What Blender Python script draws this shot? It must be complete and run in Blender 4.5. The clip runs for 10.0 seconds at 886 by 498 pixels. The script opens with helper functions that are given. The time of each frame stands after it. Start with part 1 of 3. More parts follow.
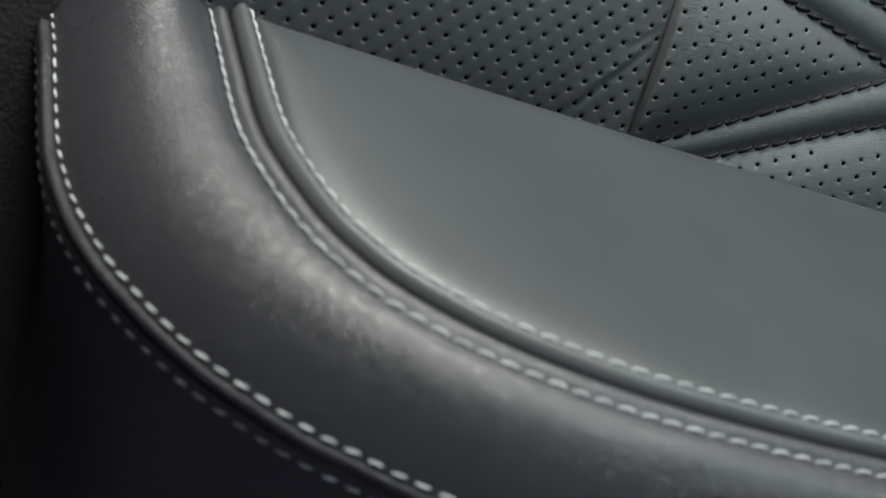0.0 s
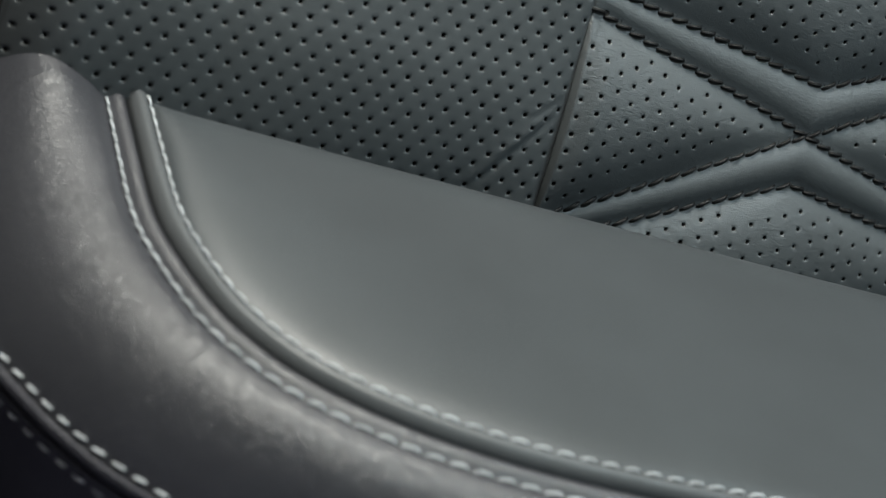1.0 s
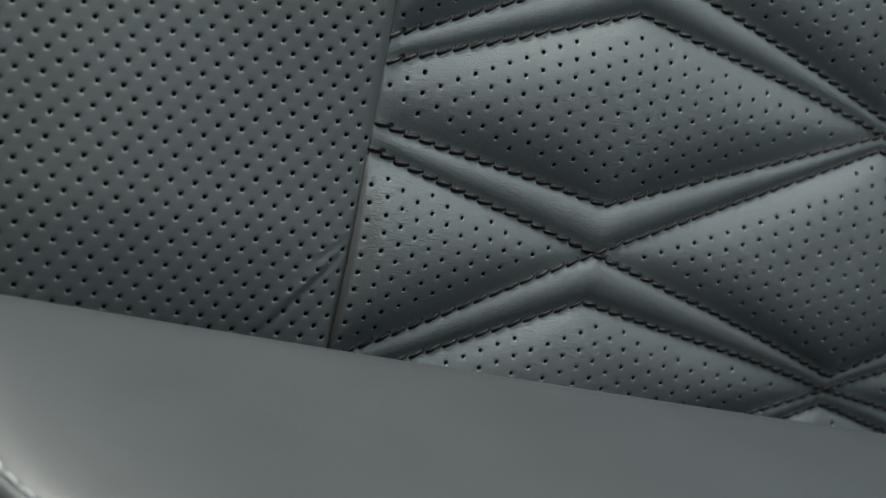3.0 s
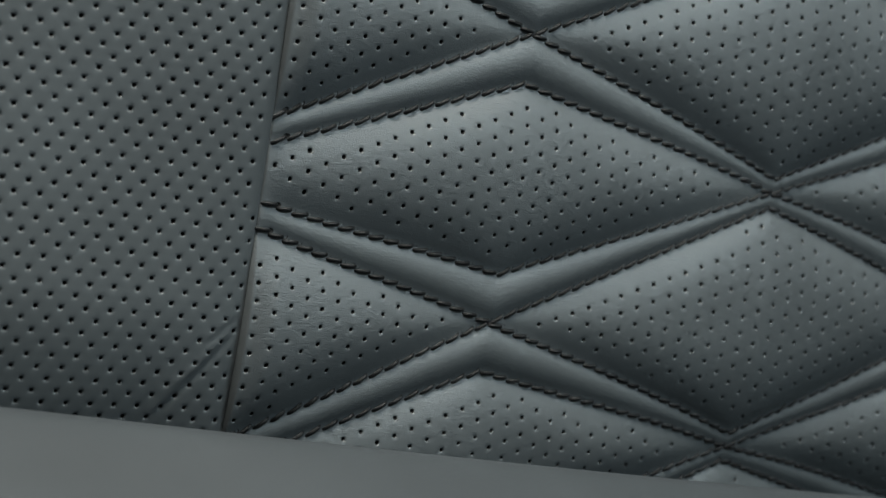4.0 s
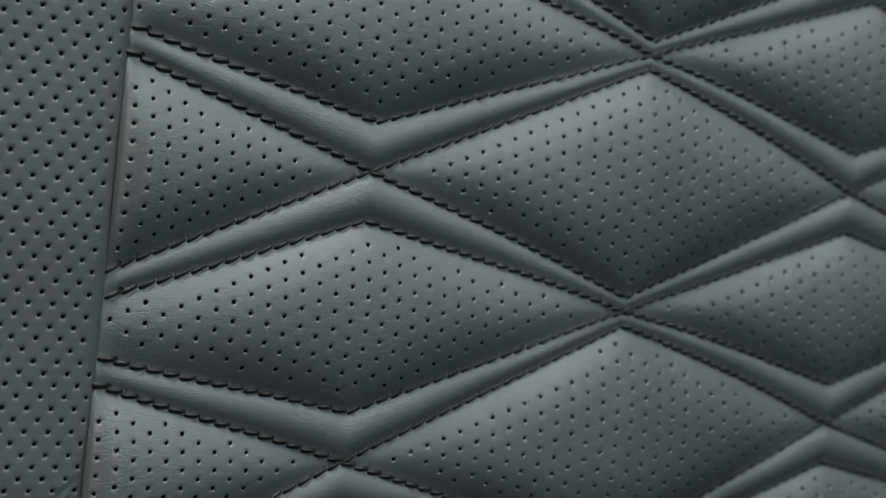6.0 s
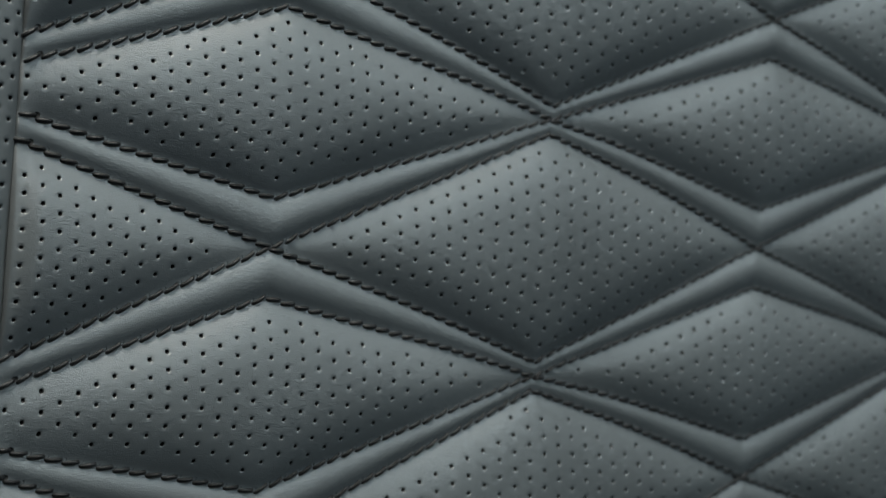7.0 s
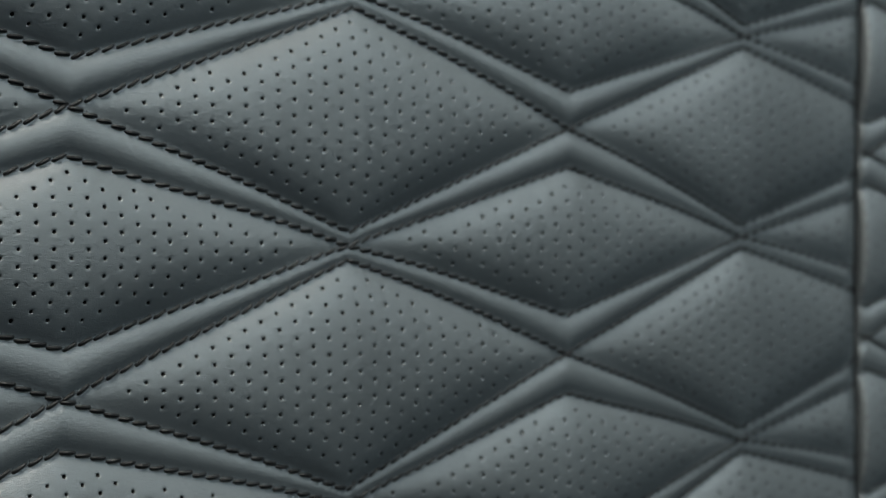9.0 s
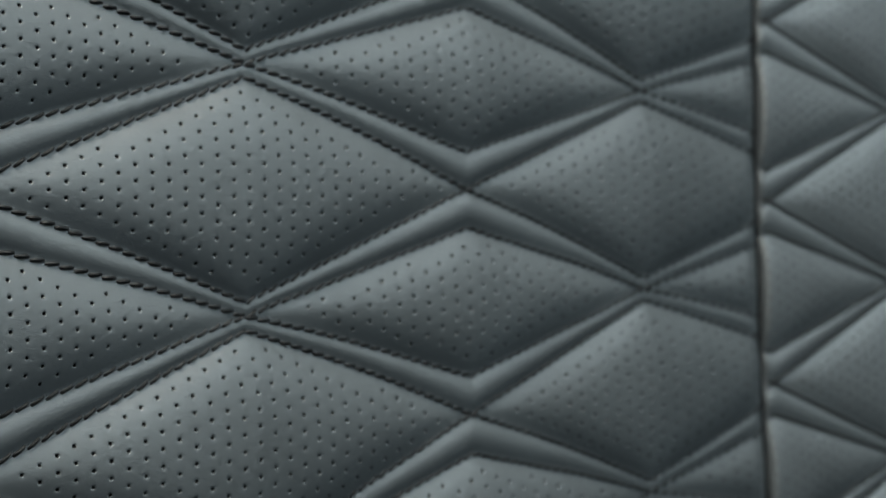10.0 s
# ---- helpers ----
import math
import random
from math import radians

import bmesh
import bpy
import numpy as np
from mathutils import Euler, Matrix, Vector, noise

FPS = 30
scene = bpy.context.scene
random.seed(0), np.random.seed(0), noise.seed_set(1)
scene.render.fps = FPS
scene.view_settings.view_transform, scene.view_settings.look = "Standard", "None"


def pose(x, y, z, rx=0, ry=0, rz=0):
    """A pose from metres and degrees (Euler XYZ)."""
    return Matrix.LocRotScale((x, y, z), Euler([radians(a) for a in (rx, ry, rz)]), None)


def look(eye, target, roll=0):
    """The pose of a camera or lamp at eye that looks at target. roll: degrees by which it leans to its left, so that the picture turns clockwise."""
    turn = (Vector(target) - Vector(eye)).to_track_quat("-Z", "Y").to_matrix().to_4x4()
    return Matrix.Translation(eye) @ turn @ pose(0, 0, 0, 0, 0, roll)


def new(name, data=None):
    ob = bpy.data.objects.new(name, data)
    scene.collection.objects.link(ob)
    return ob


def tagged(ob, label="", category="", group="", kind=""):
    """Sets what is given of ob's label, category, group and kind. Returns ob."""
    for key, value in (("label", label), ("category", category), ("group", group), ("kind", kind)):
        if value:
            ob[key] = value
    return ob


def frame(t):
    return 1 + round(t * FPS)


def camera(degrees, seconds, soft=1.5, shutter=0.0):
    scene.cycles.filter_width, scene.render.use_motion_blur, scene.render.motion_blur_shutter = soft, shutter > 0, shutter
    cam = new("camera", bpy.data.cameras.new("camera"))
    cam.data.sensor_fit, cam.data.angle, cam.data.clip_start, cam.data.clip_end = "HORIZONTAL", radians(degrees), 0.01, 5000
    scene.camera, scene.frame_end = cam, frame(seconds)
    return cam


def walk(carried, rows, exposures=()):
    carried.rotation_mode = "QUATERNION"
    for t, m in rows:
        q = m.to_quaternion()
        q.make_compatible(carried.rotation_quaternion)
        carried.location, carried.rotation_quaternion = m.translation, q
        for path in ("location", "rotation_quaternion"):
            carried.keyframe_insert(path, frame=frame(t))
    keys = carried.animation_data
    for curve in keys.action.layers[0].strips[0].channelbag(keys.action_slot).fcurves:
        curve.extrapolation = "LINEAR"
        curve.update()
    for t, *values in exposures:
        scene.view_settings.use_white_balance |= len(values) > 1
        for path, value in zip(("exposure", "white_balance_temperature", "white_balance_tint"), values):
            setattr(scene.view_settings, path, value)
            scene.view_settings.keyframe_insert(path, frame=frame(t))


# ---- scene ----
# ---- camera ----
cam = camera(32.0, 10.0, soft=1.45)
cam.data.dof.use_dof = True
cam.data.dof.focus_distance = 0.362
cam.data.dof.aperture_fstop = 15.5
ROWS = [
    (0, -0.2501, -0.30456, 0.60016, 55.94, -22.62, -14.712),
    (0.5, -0.24719, -0.30392, 0.60347, 57.21, -22.256, -15.977),
    (1, -0.2428, -0.30366, 0.60722, 59.045, -21.836, -17.668),
    (1.5, -0.23945, -0.30386, 0.61055, 60.455, -21.421, -19.165),
    (2, -0.23556, -0.30388, 0.61464, 62.14, -21.045, -21.09),
    (2.5, -0.23221, -0.30464, 0.6184, 63.503, -20.574, -22.633),
    (4, -0.22212, -0.30757, 0.63016, 68.193, -19.162, -27.892),
    (4.5, -0.21903, -0.30833, 0.63383, 69.241, -18.74, -28.834),
    (5, -0.21573, -0.30909, 0.63798, 70.661, -18.291, -29.969),
    (5.5, -0.21213, -0.31017, 0.64194, 71.666, -17.859, -30.85),
    (7, -0.19964, -0.31394, 0.65438, 75.411, -15.921, -34.66),
    (7.5, -0.19582, -0.31563, 0.65867, 76.417, -15.272, -36.007),
    (8, -0.192, -0.31774, 0.66341, 77.625, -14.502, -37.559),
    (8.5, -0.1887, -0.32001, 0.66776, 78.564, -13.953, -38.73),
    (9, -0.18521, -0.32209, 0.67249, 79.721, -13.246, -40.242),
    (9.5, -0.18197, -0.32404, 0.6769, 80.729, -12.59, -41.557),
    (10, -0.17852, -0.32609, 0.68134, 81.873, -11.832, -43.174),
]
walk(cam, [(t, pose(x, y, z, rx, ry, rz)) for t, x, y, z, rx, ry, rz in ROWS])

# ---- light: the sky, and two area lamps added overhead as key and fill ----
world = bpy.data.worlds.new("daylight")
scene.world = world
world.use_nodes = True
sky = world.node_tree.nodes.new("ShaderNodeTexSky")
sky.sky_type, sky.sun_disc = "NISHITA", False
sky.sun_elevation, sky.sun_rotation = radians(40), radians(250)
world.node_tree.links.new(sky.outputs[0], world.node_tree.nodes["Background"].inputs[0])
world.node_tree.nodes["Background"].inputs[1].default_value = 0.08


def area_lamp(name, eye, target, wide, high, watts, colour):
    data = bpy.data.lights.new(name, "AREA")
    data.shape, data.size, data.size_y, data.energy, data.color = "RECTANGLE", wide, high, watts, colour
    ob = new(name, data)
    ob.matrix_world = look(eye, target)
    return ob


# added lamps, no real source: warm one for highlights, cool one as fill
area_lamp("west_key_lamp", (-0.27, 0.05, 1.41), (-0.27, 0.05, 0.0), 0.38, 0.36, 18.6, (0.96, 0.95, 0.87))
area_lamp("east_fill_lamp", (0.45, -0.58, 1.41), (0.45, -0.58, 0.0), 0.60, 0.50, 9.2, (0.78, 0.95, 1.0))
scene.view_settings.exposure = 0.0

# ---- materials ----


def nodes_of(name):
    mat = bpy.data.materials.new(name)
    mat.use_nodes = True
    return mat, mat.node_tree, mat.node_tree.nodes["Principled BSDF"]


def leather(name, base, rough, grain, depth, wrinkle=0.35, tint=0.12, spec=0.5, pull=(1.0, 1.0, 1.0)):
    """Finished leather: fine pebble grain, stretched wrinkles, faint uneven tone and gloss."""
    mat, tree, bsdf = nodes_of(name)
    add, link = tree.nodes.new, tree.links.new
    coord = add("ShaderNodeTexCoord")
    warp = add("ShaderNodeTexNoise")
    warp.inputs["Scale"].default_value, warp.inputs["Detail"].default_value = grain * 0.35, 2.0
    mix = add("ShaderNodeVectorMath")
    mix.operation = "MULTIPLY_ADD"
    link(coord.outputs["Object"], warp.inputs["Vector"])
    mix.inputs[1].default_value = (0.0004, 0.0004, 0.0004)
    link(warp.outputs["Color"], mix.inputs[0])
    link(coord.outputs["Object"], mix.inputs[2])
    cells = add("ShaderNodeTexVoronoi")
    cells.feature = "DISTANCE_TO_EDGE"
    cells.inputs["Scale"].default_value = grain
    drawn = add("ShaderNodeMapping")
    drawn.inputs["Scale"].default_value = pull
    link(mix.outputs[0], drawn.inputs["Vector"])
    link(drawn.outputs[0], cells.inputs["Vector"])
    ramp = add("ShaderNodeMapRange")
    ramp.inputs["From Max"].default_value = 0.22
    link(cells.outputs["Distance"], ramp.inputs["Value"])
    stretch = add("ShaderNodeMapping")
    stretch.inputs["Rotation"].default_value = (0.2, 0.5, 0.6)
    stretch.inputs["Scale"].default_value = (1.0, 3.2, 3.2)
    link(coord.outputs["Object"], stretch.inputs["Vector"])
    folds = add("ShaderNodeTexNoise")
    folds.inputs["Scale"].default_value, folds.inputs["Detail"].default_value = grain * 0.3, 5.0
    link(stretch.outputs[0], folds.inputs["Vector"])
    patch = add("ShaderNodeTexNoise")
    patch.inputs["Scale"].default_value, patch.inputs["Detail"].default_value = 24.0, 3.0
    link(coord.outputs["Object"], patch.inputs["Vector"])
    weight = add("ShaderNodeMath")
    weight.operation = "MULTIPLY"
    link(folds.outputs["Fac"], weight.inputs[0])
    link(patch.outputs["Fac"], weight.inputs[1])
    height = add("ShaderNodeMath")
    height.operation = "MULTIPLY_ADD"
    link(weight.outputs[0], height.inputs[0])
    height.inputs[1].default_value = wrinkle * 4.0
    link(ramp.outputs["Result"], height.inputs[2])
    bump = add("ShaderNodeBump")
    bump.inputs["Strength"].default_value, bump.inputs["Distance"].default_value = 1.0, depth
    link(height.outputs[0], bump.inputs["Height"])
    link(bump.outputs[0], bsdf.inputs["Normal"])
    tone = add("ShaderNodeMapRange")
    tone.inputs["From Min"].default_value, tone.inputs["From Max"].default_value = 0.3, 0.7
    tone.inputs["To Min"].default_value, tone.inputs["To Max"].default_value = 1.0 - tint, 1.0 + tint
    link(patch.outputs["Fac"], tone.inputs["Value"])
    colour = add("ShaderNodeMix")
    colour.data_type, colour.blend_type = "RGBA", "MULTIPLY"
    colour.inputs["Factor"].default_value = 1.0
    colour.inputs["A"].default_value = (*base, 1)
    link(tone.outputs["Result"], colour.inputs["B"])
    link(colour.outputs["Result"], bsdf.inputs["Base Color"])
    gloss = add("ShaderNodeMapRange")
    gloss.inputs["To Min"].default_value, gloss.inputs["To Max"].default_value = rough - 0.06, rough + 0.06
    link(folds.outputs["Fac"], gloss.inputs["Value"])
    link(gloss.outputs["Result"], bsdf.inputs["Roughness"])
    bsdf.inputs["Specular IOR Level"].default_value = spec
    return mat


def thread(name, base, rough, spec=0.5):
    """Twisted sewing thread: fine slanted strands, each stitch a little different in tone."""
    mat, tree, bsdf = nodes_of(name)
    add, link = tree.nodes.new, tree.links.new
    coord = add("ShaderNodeTexCoord")
    wave = add("ShaderNodeTexWave")
    wave.inputs["Scale"].default_value, wave.inputs["Distortion"].default_value = 900.0, 1.5
    turn = add("ShaderNodeMapping")
    turn.inputs["Rotation"].default_value = (0.0, 0.0, 0.9)
    link(coord.outputs["Object"], turn.inputs["Vector"])
    link(turn.outputs[0], wave.inputs["Vector"])
    bump = add("ShaderNodeBump")
    bump.inputs["Strength"].default_value, bump.inputs["Distance"].default_value = 0.7, 0.0001
    link(wave.outputs["Fac"], bump.inputs["Height"])
    link(bump.outputs[0], bsdf.inputs["Normal"])
    info = add("ShaderNodeObjectInfo")
    tone = add("ShaderNodeMapRange")
    tone.inputs["To Min"].default_value, tone.inputs["To Max"].default_value = 0.8, 1.1
    link(info.outputs["Random"], tone.inputs["Value"])
    colour = add("ShaderNodeMix")
    colour.data_type, colour.blend_type = "RGBA", "MULTIPLY"
    colour.inputs["Factor"].default_value = 1.0
    colour.inputs["A"].default_value = (*base, 1)
    link(tone.outputs["Result"], colour.inputs["B"])
    link(colour.outputs["Result"], bsdf.inputs["Base Color"])
    bsdf.inputs["Roughness"].default_value, bsdf.inputs["Specular IOR Level"].default_value = rough, spec
    return mat


def cloth(name, base, scale, rough=0.9):
    mat, tree, bsdf = nodes_of(name)
    add, link = tree.nodes.new, tree.links.new
    coord, fine, broad = add("ShaderNodeTexCoord"), add("ShaderNodeTexNoise"), add("ShaderNodeTexNoise")
    fine.inputs["Scale"].default_value, broad.inputs["Scale"].default_value = scale, scale * 0.03
    link(coord.outputs["Object"], fine.inputs["Vector"])
    link(coord.outputs["Object"], broad.inputs["Vector"])
    both = add("ShaderNodeMath")
    link(fine.outputs["Fac"], both.inputs[0])
    link(broad.outputs["Fac"], both.inputs[1])
    tone = add("ShaderNodeMapRange")
    tone.inputs["From Min"].default_value, tone.inputs["From Max"].default_value = 0.6, 1.4
    tone.inputs["To Min"].default_value, tone.inputs["To Max"].default_value = 0.6, 1.4
    link(both.outputs[0], tone.inputs["Value"])
    colour = add("ShaderNodeMix")
    colour.data_type, colour.blend_type = "RGBA", "MULTIPLY"
    colour.inputs["Factor"].default_value = 1.0
    colour.inputs["A"].default_value = (*base, 1)
    link(tone.outputs["Result"], colour.inputs["B"])
    link(colour.outputs["Result"], bsdf.inputs["Base Color"])
    bump = add("ShaderNodeBump")
    bump.inputs["Strength"].default_value, bump.inputs["Distance"].default_value = 0.6, 0.6 / scale
    link(fine.outputs["Fac"], bump.inputs["Height"])
    link(bump.outputs[0], bsdf.inputs["Normal"])
    bsdf.inputs["Roughness"].default_value = rough
    return mat


QUILT = leather("charcoal_quilted_leather", (0.074, 0.083, 0.087), 0.39, 2200.0, 0.000033, wrinkle=1.5, spec=0.8)
PERF = leather("charcoal_perforated_leather", (0.066, 0.074, 0.078), 0.47, 2800.0, 0.000018, wrinkle=0.9)
# same hide as QUILT; base darkened to stand for dimmer light on the pad
SMOOTH = leather("charcoal_smooth_leather", (0.038, 0.044, 0.048), 0.47, 2600.0, 0.000016, wrinkle=0.8, spec=0.75)
PIPE = leather("charcoal_piping_leather", (0.078, 0.084, 0.088), 0.42, 2000.0, 0.00002, wrinkle=0.6, spec=0.5)
GRAIN = leather("black_grained_leather", (0.030, 0.031, 0.037), 0.43, 1300.0, 0.000065, wrinkle=0.04, spec=1.0, pull=(0.85, 1.3, 1.3))
LOWER = leather("black_side_leather", (0.020, 0.020, 0.026), 0.5, 1100.0, 0.0001)
BACKING = cloth("black_foam_backing", (0.006, 0.006, 0.006), 900.0)
WHITE_THREAD = thread("white_thread", (0.50, 0.53, 0.55), 0.5)
BLACK_THREAD = thread("black_thread", (0.0045, 0.0045, 0.005), 0.42, 0.3)
LINING = cloth("grey_bounce_cloth", (0.22, 0.22, 0.22), 600.0)
TRIM = cloth("dark_grey_light_block", (0.035, 0.035, 0.037), 500.0, 0.8)
CARPET = cloth("dark_blue_grey_carpet", (0.020, 0.021, 0.028), 350.0)

# ---- building helpers ----


def mesh_part(name, verts, faces, material, parent=None, label="", slots=None, extra=(), smooth=True):
    me = bpy.data.meshes.new(name)
    me.from_pydata([tuple(map(float, v)) for v in verts], [], [tuple(map(int, f)) for f in faces])
    me.materials.append(material)
    for m in extra:
        me.materials.append(m)
    if slots is not None:
        me.polygons.foreach_set("material_index", np.asarray(slots, dtype=np.int32))
    me.polygons.foreach_set("use_smooth", np.full(len(me.polygons), smooth))
    me.update()
    ob = new(name, me)
    ob.parent = parent
    if label:
        tagged(ob, label)
    return ob


def part(name, bm, material, parent=None, label=""):
    bm.normal_update()
    me = bpy.data.meshes.new(name)
    bm.to_mesh(me)
    bm.free()
    me.materials.append(material)
    ob = new(name, me)
    ob.parent = parent
    if label:
        tagged(ob, label)
    return ob


def slab(name, x0, x1, y0, y1, z0, z1, material, kind="structure", label="", category=""):
    bm = bmesh.new()
    bmesh.ops.create_cube(bm, size=1.0)
    for v in bm.verts:
        v.co = ((x0 + x1) / 2 + v.co.x * (x1 - x0), (y0 + y1) / 2 + v.co.y * (y1 - y0), (z0 + z1) / 2 + v.co.z * (z1 - z0))
    bmesh.ops.bevel(bm, geom=bm.edges[:], offset=0.004, segments=2, affect="EDGES")
    return tagged(part(name, bm, material), label, category, "", kind)


def stitch_mesh(name, length, width, high, material, hole=0.0, dive=1.3):
    """One stitch: a plump thread, highest in the middle, its ends diving into the needle holes. Along x, up is z."""
    verts, faces, rings, sides = [], [], 8, 8
    for i in range(rings + 1):
        a = -1 + 2 * i / rings
        r = 0.28 + 0.72 * math.sqrt(max(0.0, 1 - abs(a) ** 3))
        drop = -high * dive * abs(a) ** 3
        for k in range(sides):
            b = 2 * math.pi * k / sides
            verts.append((a * length / 2, math.cos(b) * width / 2 * r, drop + math.sin(b) * high / 2 * r))
    for i in range(rings):
        for k in range(sides):
            p, q = i * sides + k, i * sides + (k + 1) % sides
            faces.append((p, p + sides, q + sides, q))
    faces += [tuple(range(sides)), tuple(range(rings * sides + sides - 1, rings * sides - 1, -1))]
    threads = len(faces)
    if hole:      # the pulled needle hole at the stitch's end
        first = len(verts)
        verts += [(length * 0.45 + hole * 1.3 * math.cos(k * math.pi / 4), hole * math.sin(k * math.pi / 4), -high * 0.46) for k in range(8)]
        verts.append((length * 0.45, 0.0, -high * 1.1))
        faces += [(first + k, first + (k + 1) % 8, first + 8) for k in range(8)]
    me = bpy.data.meshes.new(name)
    me.from_pydata(verts, [], faces)
    me.materials.append(material)
    me.materials.append(BACKING)
    me.polygons.foreach_set("material_index", np.array([0] * threads + [1] * (len(faces) - threads), dtype=np.int32))
    me.polygons.foreach_set("use_smooth", np.full(len(me.polygons), True))
    return me


def frame_of(at, along, up):
    """A pose at a place with x along a seam and z off the surface."""
    x = Vector(along).normalized()
    y = Vector(up).cross(x).normalized()
    z = x.cross(y)
    return Matrix.Translation(at) @ Matrix((x, y, z)).transposed().to_4x4()


def sew(places, mesh, parent, limit, label=""):
    """Places: poses of stitches, nearest first. The first ones are objects, the rest one joined mesh."""
    for m in places[:limit]:
        ob = new("stitch", mesh)
        ob.parent = parent
        ob.matrix_basis = m
    rest = places[limit:]
    if rest:
        base = np.array([v.co for v in mesh.vertices])
        polys = [tuple(p.vertices) for p in mesh.polygons]
        verts, faces = [], []
        for i, m in enumerate(rest):
            a = np.array(m)
            verts.append(base @ a[:3, :3].T + a[:3, 3])
            faces += [tuple(k + i * len(base) for k in p) for p in polys]
        slots = [p.material_index for p in mesh.polygons] * len(rest)
        tagged(mesh_part("stitching", np.vstack(verts), faces, mesh.materials[0], parent, "", slots, (BACKING,)), label, "", "", "stuff")


# ---- the floor round the seat, with walls and ceiling added to shape the light ----
slab("floor", -1.2, 1.2, -1.5, 0.35, -0.04, 0.0, CARPET, label="dark blue-grey carpeted cabin floor", category="floor")
# added walls: a dark backdrop, and three unseen ones that shut out low light
slab("backdrop_wall", -1.2, 1.2, 0.35, 0.40, -0.04, 1.45, TRIM, label="dark grey backdrop added behind the seat", category="wall")
slab("unseen_wall_front", -1.2, 1.2, -1.55, -1.5, -0.04, 1.45, TRIM, label="unseen dark grey wall added in front to block light", category="wall")
slab("unseen_wall_east", 1.15, 1.2, -1.5, 0.35, 0.0, 1.40, TRIM, label="unseen dark grey wall added on the east to block light", category="wall")
slab("unseen_wall_west", -1.2, -1.15, -1.5, 0.35, 0.0, 1.40, TRIM, label="unseen dark grey wall added on the west to block light", category="wall")
# unseen roof, added to shape the light; lamp openings: x -0.50 to 0.00, y -0.17 to 0.27, and x 0.13 to 0.77, y -0.84 to
# -0.31
slab("unseen_ceiling_rear", -1.2, 1.2, 0.27, 0.35, 1.40, 1.45, LINING, label="unseen grey ceiling added behind the lamp openings", category="ceiling")
slab("unseen_ceiling_rear_west", -1.2, -0.50, -0.17, 0.27, 1.40, 1.45, LINING, label="unseen grey ceiling added west of the rear lamp opening", category="ceiling")
slab("unseen_ceiling_rear_east", 0.0, 1.2, -0.17, 0.27, 1.40, 1.45, LINING, label="unseen grey ceiling added east of the rear lamp opening", category="ceiling")
slab("unseen_ceiling_middle", -1.2, 1.2, -0.31, -0.17, 1.40, 1.45, LINING, label="unseen grey ceiling added between the lamp openings", category="ceiling")
slab("unseen_ceiling_front_west", -1.2, 0.13, -0.84, -0.31, 1.40, 1.45, LINING, label="unseen grey ceiling added west of the front lamp opening", category="ceiling")
slab("unseen_ceiling_front_east", 0.77, 1.2, -0.84, -0.31, 1.40, 1.45, LINING, label="unseen grey ceiling added east of the front lamp opening", category="ceiling")
slab("unseen_ceiling_front", -1.2, 1.2, -1.5, -0.84, 1.40, 1.45, LINING, label="unseen grey ceiling added before the lamp openings", category="ceiling")

# ---- the seat back: its own plane leans back by 20 degrees ----
LEANS = radians(20.0)
ORIGIN = Vector((0.0, 0.0, 0.55))
RIGHT, RISE = np.array((1.0, 0.0, 0.0)), np.array((0.0, math.sin(LEANS), math.cos(LEANS)))
OUT = np.array((0.0, -math.cos(LEANS), math.sin(LEANS)))
W, H, SKEW = 0.08915, 0.0730, 0.0756       # column pitch, row pitch, rise of the rows to the right
GAP_WIDE, GAP_NARROW = 0.0124, 0.0040      # width of the sewn bands at even and odd columns
SEAM_L, SEAM_R = -0.0683, 0.3422
CUT, WING_CUT = 0.3247, 0.3506              # where the seam cuts the pattern, left and right of it
FOLD = radians(14.0)                        # the wing beyond the right seam turns towards the seat's front


def on_plane(u, v, n):
    """World places from panel coordinates (arrays)."""
    u, v, n = np.broadcast_arrays(u, v, n)
    return np.array(ORIGIN) + u[..., None] * RIGHT + v[..., None] * RISE + n[..., None] * OUT


def hollow(u, v):
    """The slow hollow of the panel."""
    return 0.042 * u * u + 0.238 * v * v * 0.6 + 0.048 * u * v


def seam_lines(c0, c1, k0, k1):
    """The sewn lines of the quilting as segments in (u, w), where w is v without the rise of the rows."""
    segs = []
    for c in range(c0, c1):
        even = c % 2 == 0
        a, b = c * W, (c + 1) * W
        for k in range(k0, k1):
            for side in (-0.5, 0.5):
                e = k * H
                o = (k + side) * H
                if side < 0:   # falls from the even column to the odd one
                    pair = [(e, o + GAP_NARROW), (e - GAP_WIDE, o)]
                else:
                    pair = [(e, o - GAP_NARROW), (e + GAP_WIDE, o)]
                for we, wo in pair:
                    segs.append((a, we, b, wo) if even else (a, wo, b, we))
    return np.array(segs)


def band_mask(u, w):
    """True inside the sewn double bands."""
    c = np.floor(u / W)
    f = u / W - c
    f = np.where(c % 2 == 0, f, 1 - f)      # 0 at the even column
    inside = np.zeros(u.shape, bool)
    x = w / H
    for s in (-0.5, 0.5):
        for k in (-1, 0, 1):
            base = np.floor(x + 0.5) + k
            if s < 0:
                top = (base + s * f) * H + GAP_NARROW * f
                low = (base + s * f) * H - GAP_WIDE * (1 - f)
            else:
                low = (base + s * f) * H - GAP_NARROW * f
                top = (base + s * f) * H + GAP_WIDE * (1 - f)
            inside |= (w <= top) & (w >= low)
    return inside


def distance_to(segs, u, w):
    best = np.full(u.shape, 1.0)
    for a, b, c, d in segs:
        dx, dy = c - a, d - b
        t = np.clip(((u - a) * dx + (w - b) * dy) / (dx * dx + dy * dy), 0, 1)
        best = np.minimum(best, np.hypot(u - a - t * dx, w - b - t * dy))
    return best


